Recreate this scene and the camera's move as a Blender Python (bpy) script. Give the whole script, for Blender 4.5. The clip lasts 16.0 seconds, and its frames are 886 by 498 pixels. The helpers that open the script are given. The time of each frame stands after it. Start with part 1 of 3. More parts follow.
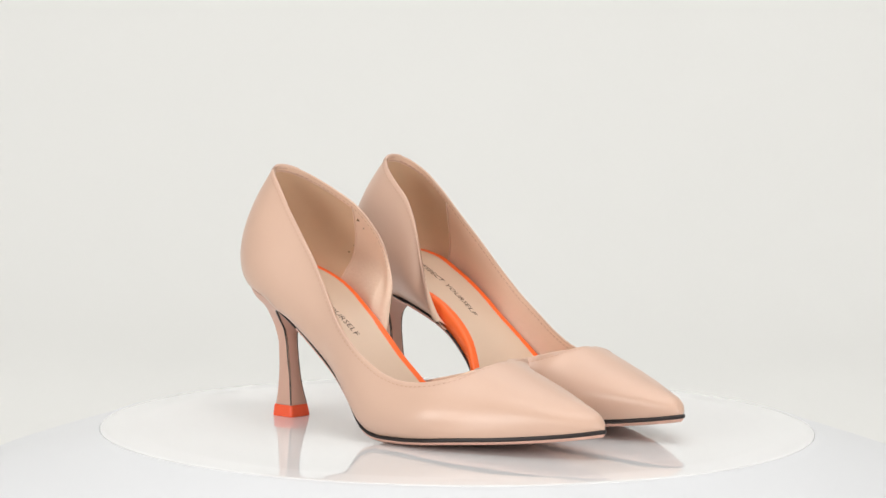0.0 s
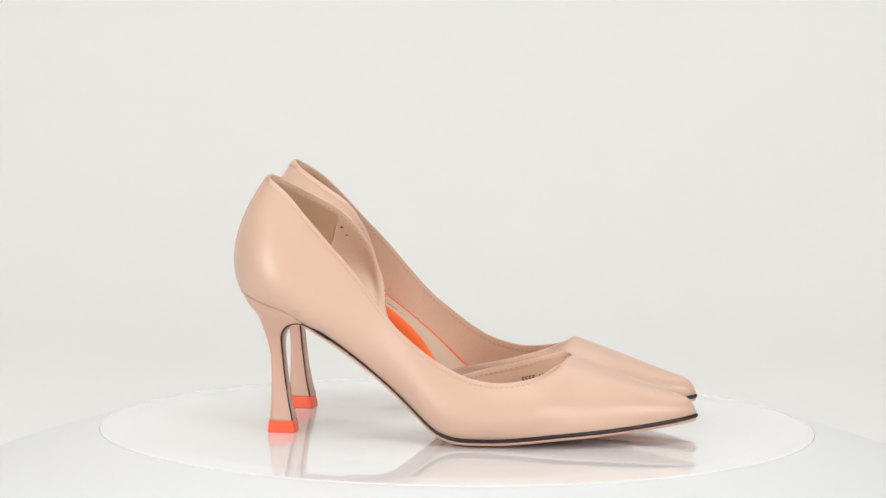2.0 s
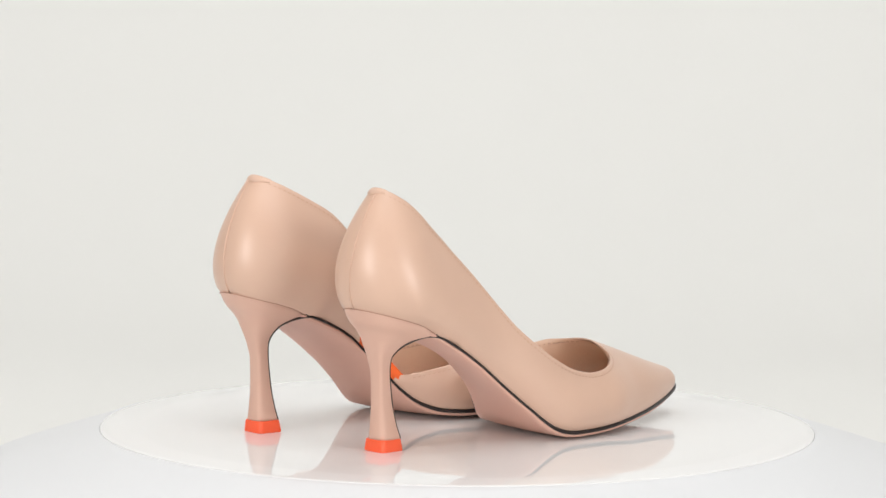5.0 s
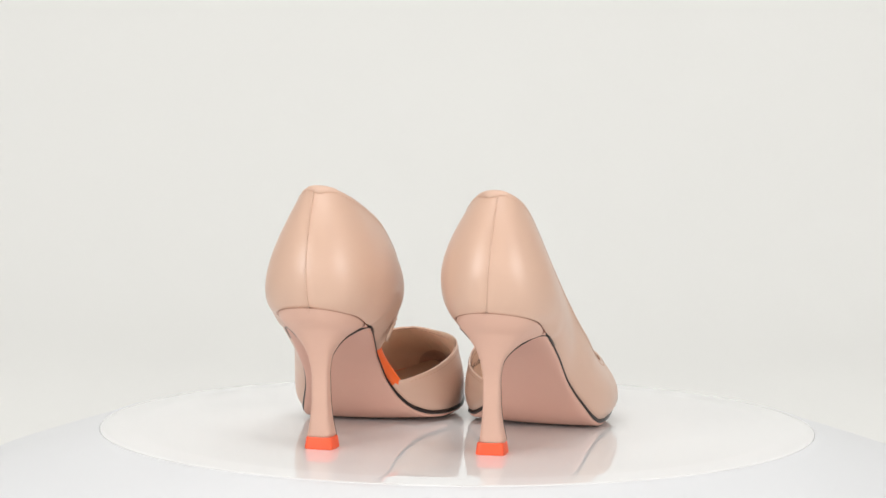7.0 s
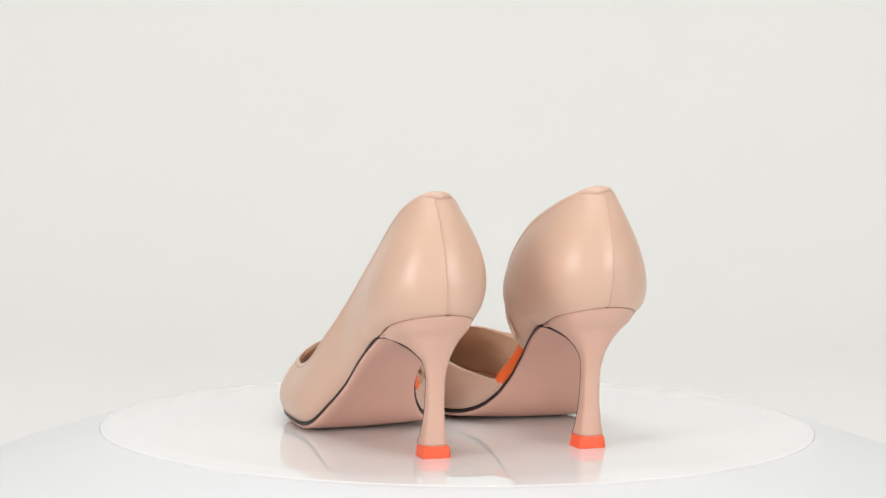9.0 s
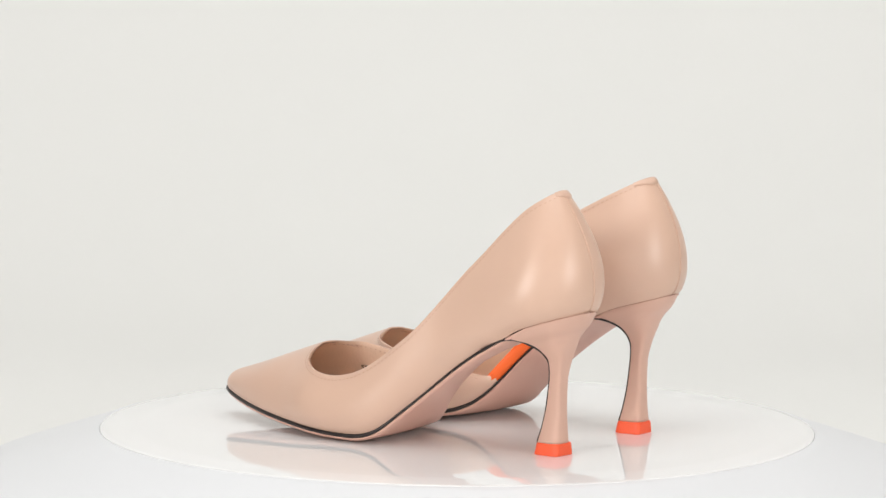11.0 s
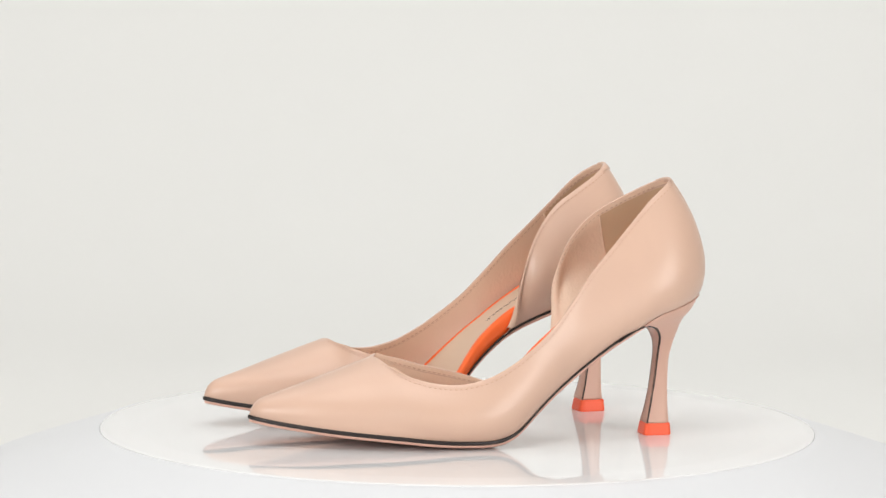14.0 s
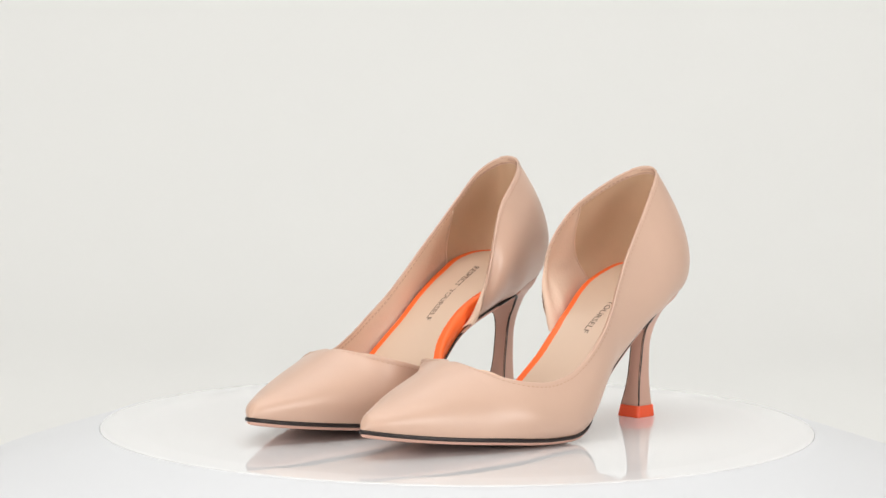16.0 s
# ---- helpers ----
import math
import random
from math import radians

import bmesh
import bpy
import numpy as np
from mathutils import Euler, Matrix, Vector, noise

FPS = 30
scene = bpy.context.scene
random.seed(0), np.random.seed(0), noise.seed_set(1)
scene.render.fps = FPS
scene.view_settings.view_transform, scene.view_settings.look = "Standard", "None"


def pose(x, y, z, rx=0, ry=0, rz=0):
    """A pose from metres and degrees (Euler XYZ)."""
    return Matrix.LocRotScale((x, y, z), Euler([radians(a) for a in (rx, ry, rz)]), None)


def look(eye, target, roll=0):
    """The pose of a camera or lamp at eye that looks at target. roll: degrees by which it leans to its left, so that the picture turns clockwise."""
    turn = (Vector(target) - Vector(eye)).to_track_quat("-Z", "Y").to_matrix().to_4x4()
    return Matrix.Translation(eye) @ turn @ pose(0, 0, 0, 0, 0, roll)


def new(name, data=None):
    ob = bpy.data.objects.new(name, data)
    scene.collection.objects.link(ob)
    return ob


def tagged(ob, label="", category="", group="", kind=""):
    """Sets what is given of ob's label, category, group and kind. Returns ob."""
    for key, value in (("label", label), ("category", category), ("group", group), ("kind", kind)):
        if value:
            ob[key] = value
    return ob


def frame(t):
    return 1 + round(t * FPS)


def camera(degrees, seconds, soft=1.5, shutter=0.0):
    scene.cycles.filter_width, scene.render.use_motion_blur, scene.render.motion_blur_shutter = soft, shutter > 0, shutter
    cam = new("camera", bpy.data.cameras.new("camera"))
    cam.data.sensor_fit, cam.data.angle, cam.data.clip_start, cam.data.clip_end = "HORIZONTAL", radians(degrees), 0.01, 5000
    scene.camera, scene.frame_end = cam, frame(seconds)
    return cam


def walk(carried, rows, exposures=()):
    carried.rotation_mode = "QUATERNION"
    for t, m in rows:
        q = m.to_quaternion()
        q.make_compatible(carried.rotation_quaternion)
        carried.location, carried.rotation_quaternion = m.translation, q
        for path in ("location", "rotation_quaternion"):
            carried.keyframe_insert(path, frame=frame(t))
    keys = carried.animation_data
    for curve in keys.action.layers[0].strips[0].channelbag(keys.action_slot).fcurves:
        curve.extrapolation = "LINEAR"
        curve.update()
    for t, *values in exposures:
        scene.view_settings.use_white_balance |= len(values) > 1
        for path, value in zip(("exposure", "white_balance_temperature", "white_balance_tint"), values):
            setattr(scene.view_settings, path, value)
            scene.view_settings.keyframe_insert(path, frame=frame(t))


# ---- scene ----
# ---------------------------------------------------------------- camera
cam = camera(12.185, 16.0)
EYE = pose(0, -2.16, 0.3309, 90 - 6.28, 0, 0.221) @ pose(0, 0, 0, 0, 0, 0.557)
walk(cam, [(0, EYE), (16, EYE)], exposures=[(0, -0.04), (16, -0.04)])

# ---------------------------------------------------------------- world and lights
world = bpy.data.worlds.new("studio_world")
scene.world = world
world.use_nodes = True
world.node_tree.nodes["Background"].inputs[0].default_value = (0.95, 0.97, 1.0, 1)
world.node_tree.nodes["Background"].inputs[1].default_value = 0.35


def softbox(name, eye, target, sx, sy, watts, colour=(1, 1, 1)):
    data = bpy.data.lights.new(name, "AREA")
    data.shape, data.size, data.size_y, data.energy, data.color = "RECTANGLE", sx, sy, watts, colour
    ob = new(name, data)
    ob.matrix_world = look(eye, target)
    return ob


softbox("overhead_softbox", (0.0, -0.5, 1.5), (0, 0, 0), 1.3, 1.0, 10.8, (1.0, 0.985, 0.975))
softbox("front_softbox", (0.0, -2.6, 0.68), (0, 0, 0.05), 1.7, 1.15, 7.0, (1.0, 0.985, 0.955))
softbox("west_softbox", (-1.35, -1.5, 0.62), (0, 0, 0.05), 0.75, 0.8, 17.0, (1.0, 0.985, 0.965))
softbox("east_softbox", (1.35, -1.5, 0.62), (0, 0, 0.05), 0.75, 0.8, 15.0, (1.0, 0.985, 0.965))
# added fill with no known source, brightens the paper behind the turntable
softbox("backdrop_fill", (0.0, 0.6, 1.45), (0, 0.6, 0), 2.4, 0.5, 8.2, (1.0, 0.99, 0.985))

# ---------------------------------------------------------------- materials


def material(name, colour, rough=0.5, spec=0.5, grain=0.0, scale=300.0, depth=0.0002, blotch=0.0, blotch_scale=25.0,
             coat=0.0, sheen=0.0, crease=1.0):
    m = bpy.data.materials.new(name)
    m.use_nodes = True
    nt = m.node_tree
    b = nt.nodes["Principled BSDF"]
    b.inputs["Roughness"].default_value = rough
    b.inputs["Specular IOR Level"].default_value = spec
    b.inputs["Coat Weight"].default_value = coat
    b.inputs["Coat Roughness"].default_value = 0.3
    b.inputs["Sheen Weight"].default_value = sheen
    co = nt.nodes.new("ShaderNodeTexCoord")
    big = nt.nodes.new("ShaderNodeTexNoise")
    big.inputs["Scale"].default_value = blotch_scale
    big.inputs["Detail"].default_value = 4
    nt.links.new(co.outputs["Object"], big.inputs["Vector"])
    mix = nt.nodes.new("ShaderNodeMix")
    mix.data_type = "RGBA"
    dark = [c * (1 - blotch) for c in colour]
    light = [min(1, c * (1 + blotch)) for c in colour]
    mix.inputs[6].default_value = (*dark, 1)
    mix.inputs[7].default_value = (*light, 1)
    nt.links.new(big.outputs["Fac"], mix.inputs[0])
    nt.links.new(mix.outputs[2], b.inputs["Base Color"])
    if grain:
        fine = nt.nodes.new("ShaderNodeTexNoise")
        fine.inputs["Scale"].default_value = scale
        fine.inputs["Detail"].default_value = 4
        drawn = nt.nodes.new("ShaderNodeMapping")
        drawn.inputs["Scale"].default_value = (1, 1, crease)
        nt.links.new(co.outputs["Object"], drawn.inputs["Vector"])
        nt.links.new(drawn.outputs[0], fine.inputs["Vector"])
        bump = nt.nodes.new("ShaderNodeBump")
        bump.inputs["Strength"].default_value = grain
        bump.inputs["Distance"].default_value = depth
        nt.links.new(fine.outputs[0], bump.inputs["Height"])
        nt.links.new(bump.outputs[0], b.inputs["Normal"])
        ramp = nt.nodes.new("ShaderNodeMapRange")
        ramp.inputs[3].default_value = rough * 0.85
        ramp.inputs[4].default_value = min(1, rough * 1.15)
        nt.links.new(big.outputs["Fac"], ramp.inputs[0])
        nt.links.new(ramp.outputs[0], b.inputs["Roughness"])
    return m


LEATHER = material("nude_leather", (0.64, 0.422, 0.317), 0.42, 0.5, 0.3, 900, 0.0001, 0.035, 30, coat=0.45)
HEEL = material("nude_heel_leather", (0.66, 0.415, 0.325), 0.42, 0.4, 0.2, 900, 0.0001, 0.03, 30)
SOLE = material("pink_sole", (0.70, 0.42, 0.335), 0.5, 0.4, 0.2, 600, 0.0001, 0.04, 40)
LINING = material("pigskin_lining", (0.81, 0.595, 0.46), 0.6, 0.3, 0.8, 620, 0.00035, 0.05, 60, crease=0.7)
COUNTER = material("tan_suede_lining", (0.66, 0.455, 0.30), 0.85, 0.15, 0.5, 1500, 0.0002, 0.08, 60, sheen=0.2)
SOCK = material("beige_sock", (0.68, 0.50, 0.375), 0.42, 0.4, 0.2, 800, 0.0001, 0.03, 30)
ORANGE = material("neon_orange", (1.0, 0.16, 0.03), 0.42, 0.4, 0.1, 700, 0.0001, 0.02, 40)
CAP = material("orange_rubber", (0.98, 0.13, 0.05), 0.4, 0.4, 0.1, 700, 0.0001, 0.02, 40)
BLACK = material("black_edge_paint", (0.018, 0.012, 0.011), 0.38, 0.4, 0.3, 500, 0.0002, 0.1, 60)
THREAD = material("nude_thread", (0.60, 0.385, 0.285), 0.7, 0.2)
SEAM = material("seam_edge", (0.46, 0.26, 0.20), 0.7, 0.2)
NICK = material("worn_lining_nick", (0.26, 0.17, 0.10), 0.9, 0.1)
INK = material("black_ink", (0.09, 0.055, 0.042), 0.6, 0.2)
ACRYLIC = material("white_acrylic", (0.805, 0.805, 0.81), 0.03, 0.5, 0.01, 60, 0.0001, 0.01, 8)
PLASTIC = material("white_plastic", (0.715, 0.725, 0.745), 0.35, 0.4, 0.1, 300, 0.0001, 0.015, 8)
PAPER = material("white_paper", (0.82, 0.82, 0.80), 0.9, 0.1, 0.15, 200, 0.0002, 0.012, 3)
WALL = material("studio_paint", (0.75, 0.75, 0.74), 0.9, 0.1, 0.1, 100, 0.0003, 0.02, 2)

# ---------------------------------------------------------------- mesh helpers


def link(name, verts, faces, mat, parent=None, smooth=True, label=""):
    me = bpy.data.meshes.new(name)
    me.from_pydata([tuple(v) for v in verts], [], faces)
    bm = bmesh.new()
    bm.from_mesh(me)
    bmesh.ops.remove_doubles(bm, verts=bm.verts, dist=1e-6)
    bmesh.ops.recalc_face_normals(bm, faces=bm.faces)
    for f in bm.faces:
        f.smooth = smooth
    bm.to_mesh(me)
    bm.free()
    me.materials.append(mat)
    ob = new(name, me)
    if parent is not None:
        ob.parent = parent
    if label:
        tagged(ob, label)
    return ob


def grid_faces(nu, nv, offset=0, close_u=False, flip=False):
    out = []
    for i in range(nu if close_u else nu - 1):
        for j in range(nv - 1):
            a, b = offset + i * nv + j, offset + ((i + 1) % nu) * nv + j
            f = (a, b, b + 1, a + 1)
            out.append(f[::-1] if flip else f)
    return out


def curve(*knots):
    """A smooth monotone curve through (x, value) knots."""
    k = np.array(sorted(knots), float)
    x, y = k[:, 0], k[:, 1]
    h, d = np.diff(x), np.diff(y) / np.diff(x)
    m = np.zeros(len(x))
    m[0], m[-1] = d[0], d[-1]
    for i in range(1, len(x) - 1):
        if d[i - 1] * d[i] > 0:
            w1, w2 = 2 * h[i] + h[i - 1], h[i] + 2 * h[i - 1]
            m[i] = (w1 + w2) / (w1 / d[i - 1] + w2 / d[i])

    def f(q):
        q = np.clip(np.asarray(q, float), x[0], x[-1])
        i = np.clip(np.searchsorted(x, q) - 1, 0, len(x) - 2)
        s = (q - x[i]) / h[i]
        return ((1 + 2 * s) * (1 - s) ** 2 * y[i] + s * (1 - s) ** 2 * h[i] * m[i]
                + s * s * (3 - 2 * s) * y[i + 1] + s * s * (s - 1) * h[i] * m[i + 1])
    return f


def tube(points, radius, sides=6, closed=False):
    """Vertices and faces of a round cord along a line of points."""
    p = np.asarray(points, float)
    tan = np.gradient(p, axis=0)
    tan /= np.linalg.norm(tan, axis=1)[:, None] + 1e-12
    ref = np.array([0.31, 0.2, 0.93])
    a = np.cross(tan, ref)
    a /= np.linalg.norm(a, axis=1)[:, None] + 1e-12
    b = np.cross(tan, a)
    ang = np.arange(sides) * 2 * math.pi / sides
    v = (p[:, None] + radius * (a[:, None] * np.cos(ang)[None, :, None] + b[:, None] * np.sin(ang)[None, :, None])).reshape(-1, 3)
    f = []
    for i in range(len(p) - 1):
        for j in range(sides):
            k = (j + 1) % sides
            f.append((i * sides + j, i * sides + k, (i + 1) * sides + k, (i + 1) * sides + j))
    f.append(tuple(range(sides)))
    f.append(tuple(range((len(p) - 1) * sides, len(p) * sides))[::-1])
    return v, f


# ---------------------------------------------------------------- the studio
def revolve(profile, n=192):
    """A turned form from (radius, height) pairs."""
    ang = np.arange(n) * 2 * math.pi / n
    v = [(r * math.cos(a), r * math.sin(a), z) for a in ang for r, z in profile]
    return v, grid_faces(n, len(profile), close_u=True)


def studio():
    # paper sweep: floor, bend and upright
    prof = [(-3.2, -0.075), (-1.5, -0.075), (0.0, -0.075), (0.5, -0.075), (0.85, -0.075)]
    prof += [(0.85 + 0.75 * math.sin(a), -0.075 + 0.75 * (1 - math.cos(a))) for a in np.linspace(0.05, math.pi / 2, 30)]
    prof += [(1.6, z) for z in (0.8, 1.1, 1.6, 2.3)]
    xs = np.linspace(-1.9, 1.9, 9)
    v = [(x, y, z) for x in xs for y, z in prof]
    n = len(v)
    v += [(x, y + (0.004 if z > 0.4 else 0.0), z - 0.004) for x in xs for y, z in prof]
    f = grid_faces(len(xs), len(prof)) + grid_faces(len(xs), len(prof), n, flip=True)
    ob = link("backdrop", v, f, PAPER)
    tagged(ob, "seamless white paper sweep curving up behind the turntable", "backdrop", kind="structure")
    # plain room round the set
    for name, lo, hi in (("wall_north", (-2.6, 2.5, -0.1), (2.6, 2.6, 2.7)), ("wall_south", (-2.6, -3.6, -0.1), (2.6, -3.5, 2.7)),
                         ("wall_west", (-2.7, -3.6, -0.1), (-2.6, 2.6, 2.7)), ("wall_east", (2.6, -3.6, -0.1), (2.7, 2.6, 2.7)),
                         ("ceiling", (-2.7, -3.6, 2.7), (2.7, 2.6, 2.8)), ("floor", (-2.7, -3.6, -0.2), (2.7, 2.6, -0.1))):
        c = [(x, y, z) for x in (lo[0], hi[0]) for y in (lo[1], hi[1]) for z in (lo[2], hi[2])]
        fs = [(0, 1, 3, 2), (4, 6, 7, 5), (0, 4, 5, 1), (2, 3, 7, 6), (0, 2, 6, 4), (1, 5, 7, 3)]
        tagged(link(name, c, fs, WALL, smooth=False), "plain white painted studio " + name.split("_")[0], name.split("_")[0], kind="structure")


def turntable():
    root = tagged(new("turntable"), "round glossy white acrylic display turntable with a flared base", "turntable")
    prof = [(r, 0.0) for r in (0.0, 0.03, 0.08, 0.13, 0.155, 0.1665)]
    prof += [(0.1665 + 0.0205 * u, -0.00075 * u ** 1.3) for u in (0.12, 0.25, 0.4, 0.55, 0.7, 0.85, 1.0)]
    prof += [(0.18715, -0.0008), (0.18735, -0.00095), (0.1874, -0.0011), (0.1874, -0.0024), (0.187, -0.003), (0.0, -0.003)]
    disc = link("disc", *revolve(prof), ACRYLIC, root, label="glossy white acrylic disc")
    prof = [(0.0, -0.004), (0.18, -0.004), (0.1875, -0.0036), (0.18755, -0.0012), (0.18765, -0.00105), (0.1878, -0.00105), (0.1895, -0.0013), (0.193, -0.0022), (0.2, -0.0048), (0.215, -0.0095), (0.235, -0.016),
            (0.252, -0.0218), (0.2575, -0.0242), (0.2592, -0.027), (0.2595, -0.031), (0.2595, -0.0745), (0.0, -0.0745)]
    link("base", *revolve(prof), PLASTIC, root, label="flared matt white plastic base")
    return disc


# ---------------------------------------------------------------- the shoe (millimetres; x to the toe, v towards the inner side)
TOE, BACK, THROAT = 221.0, -17.8, 160.0
OUTER_W = curve((-19, 23), (0, 23.5), (17, 24.5), (46, 27), (60, 28), (72, 31), (83, 35.5), (92, 38.5), (110, 40.5), (130, 40), (148, 36.5), (165, 31),
                (180, 25), (195, 18.2), (208, 11.4), (216, 7), (221, 5))
INNER_W = curve((-19, 18.5), (0, 19), (20, 19.5), (35, 17), (50, 13.6), (62, 11.6), (72, 11.8), (80, 14.2), (88, 18.8), (96, 24.6), (106, 30.2), (118, 33.8), (135, 35),
                (150, 32.5), (165, 27.5), (180, 21.5), (195, 15), (208, 9), (216, 5.8), (221, 4.4))
OUTER_Z = curve((-19, 73.5), (-11, 71), (0, 67.5), (12, 63.5), (22, 58), (32, 52.2), (47, 42), (61, 31), (70, 23.4), (79, 15.5), (84, 11), (90, 6.8),
                (98, 4.2), (105, 3.6), (119, 3.8), (133, 4.8), (148, 6.2), (177, 8.5), (206, 11.8), (221, 14.2))
INNER_Z = curve((-19, 73.5), (-11, 71), (0, 68), (12, 64.4), (25, 59.6), (37, 54.8), (53, 46.5), (61, 40.2), (69, 32.8), (77, 24.2), (85, 15.4), (93, 9),
                (103, 5.6), (115, 4.8), (133, 5.2), (148, 6.2), (177, 8.5), (206, 11.8), (221, 14.2))
RIDGE_Z = curve((153.6, 44.3), (165, 40.4), (177, 36.2), (192, 30.9), (207, 26.3), (213, 24.6), (217.5, 22.4), (220, 19.4), (221, 14.8))
OUTER_BULGE = curve((-17.8, 9.0), (-8, 9.5), (12, 9.3), (25, 8.2), (42, 6.3), (60, 4.5), (80, 4.5), (105, 6), (135, 6), (150, 3.6), (165, 2.2), (185, 2.2), (210, 1.6), (221, 0.3))
INNER_BULGE = curve((-17.8, 9.0), (-8, 9.6), (12, 11), (26, 12), (36, 11.6), (43, 9.6), (49, 5), (53, 2.2), (58, 1.6), (64, 0.4), (78, 0.6), (90, 2), (110, 2.6), (140, 2.6), (165, 3),
                    (185, 3.2), (208, 1.6), (216, 0.8), (221, 0.3))
# topline: feather station, then x, v, z of the edge
OUTER_TOP = ((160, 153.6, 0, 44.3), (157, 153, -6, 43.1), (153, 151, -13, 41.3), (148, 147.5, -21.5, 38.6), (140, 139, -30, 35.5), (130, 130, -34.5, 33.6),
             (120, 120, -36.5, 32.8), (105, 105, -37.7, 35.5), (92, 92.3, -37.3, 41.5), (80, 80.3, -36.4, 50), (68, 67.9, -33.5, 60.7), (55, 55.8, -29.2, 74.4),
             (42, 43.5, -25.2, 89), (28, 30.8, -22.2, 102.1), (12, 18.3, -19.4, 115.2), (-3, 8.3, -16.2, 124.7), (-12, 1.2, -12.9, 129.6), (-16.2, -3.2, -9, 132.6),
             (-17.8, -5.2, -3.8, 133.9))
INNER_TOP = ((-17.8, -5.2, -3.8, 133.9), (-16.2, -3.7, 1.8, 133.3), (-12, 0.6, 7.2, 131), (-3, 8, 12.2, 126.9), (12, 19.4, 16.4, 120.6), (24, 31.1, 19.7, 113.4), (34, 39.6, 22.6, 104.4),
             (43, 45.9, 25.2, 94.2), (49, 49.6, 26.3, 83.6), (53, 51.9, 25.8, 72.5), (55, 52.8, 22.6, 60.8), (56.5, 53.6, 17.6, 51.5), (58, 55.6, 13.2, 45.2), (60, 58.2, 11.4, 42.4), (62, 60.5, 10, 40), (68, 68, 9.4, 33),
             (74, 75, 10.8, 27), (78, 79.5, 13.2, 25.2), (82, 84, 19, 25), (86, 89, 23, 26), (93, 98, 29.2, 28.5), (102, 106, 32.2, 30.4), (112, 115, 33.6, 32.5),
             (122, 124, 34.5, 34.6), (131, 133, 33.8, 37.2), (138, 141, 31.5, 39.2), (145, 148, 25.5, 41.4), (151, 151.5, 16, 42.9), (156, 153.3, 7, 44.1),
             (160, 153.6, 0, 44.3))


def rounding(x):
    x = np.asarray(x, float)
    heel = np.sqrt(np.clip(1 - np.clip((4 - x) / 21.8, 0, 1) ** 2, 0, 1))
    toe = np.sqrt(np.clip(1 - np.clip((x - 213) / 8.0, 0, 1) ** 2, 0, 1))
    return heel * toe


def feather(x, inner, grow=0.0):
    """The line where upper and sole meet."""
    w = (INNER_W if inner else OUTER_W)(x) * rounding(x)
    z = (INNER_Z if inner else OUTER_Z)(x)
    return np.stack([np.asarray(x, float), (w + grow * rounding(x)) * (1 if inner else -1), z], -1)


def spline_rows(rows, n):
    r = np.array(rows, float)
    d = np.r_[0, np.cumsum(np.linalg.norm(np.diff(r[:, 1:], axis=0), axis=1) + 0.5 * abs(np.diff(r[:, 0])))]
    q = np.linspace(0, d[-1], n)
    return np.stack([curve(*zip(d, r[:, k]))(q) for k in range(4)], -1)


def walls():
    """Stations round the shoe: toe, outer side, back, inner side, toe. Returns feather points, top points, bulge and the kind of each station."""
    rid = TOE - (TOE - THROAT) * (np.linspace(0, 1, 26) ** 1.5)
    ridge_x = TOE - (TOE - rid) * (TOE - 153.6) / (TOE - THROAT)
    ridge = np.stack([ridge_x, 0 * ridge_x, RIDGE_Z(ridge_x)], -1)
    o, i = spline_rows(OUTER_TOP, 110), spline_rows(INNER_TOP, 150)
    # ease stations into the heel curve
    fo = np.concatenate([feather(rid, False), feather(o[1:, 0], False)])
    fi = np.concatenate([feather(i[1:, 0], True), feather(rid[::-1][1:], True)])
    to = np.concatenate([ridge, o[1:, 1:]])
    ti = np.concatenate([i[1:, 1:], ridge[::-1][1:]])
    f, t = np.concatenate([fo, fi]), np.concatenate([to, ti])
    bulge = np.concatenate([OUTER_BULGE(fo[:, 0]), INNER_BULGE(fi[:, 0])])
    return f, t, bulge, len(fo) - 1, 25


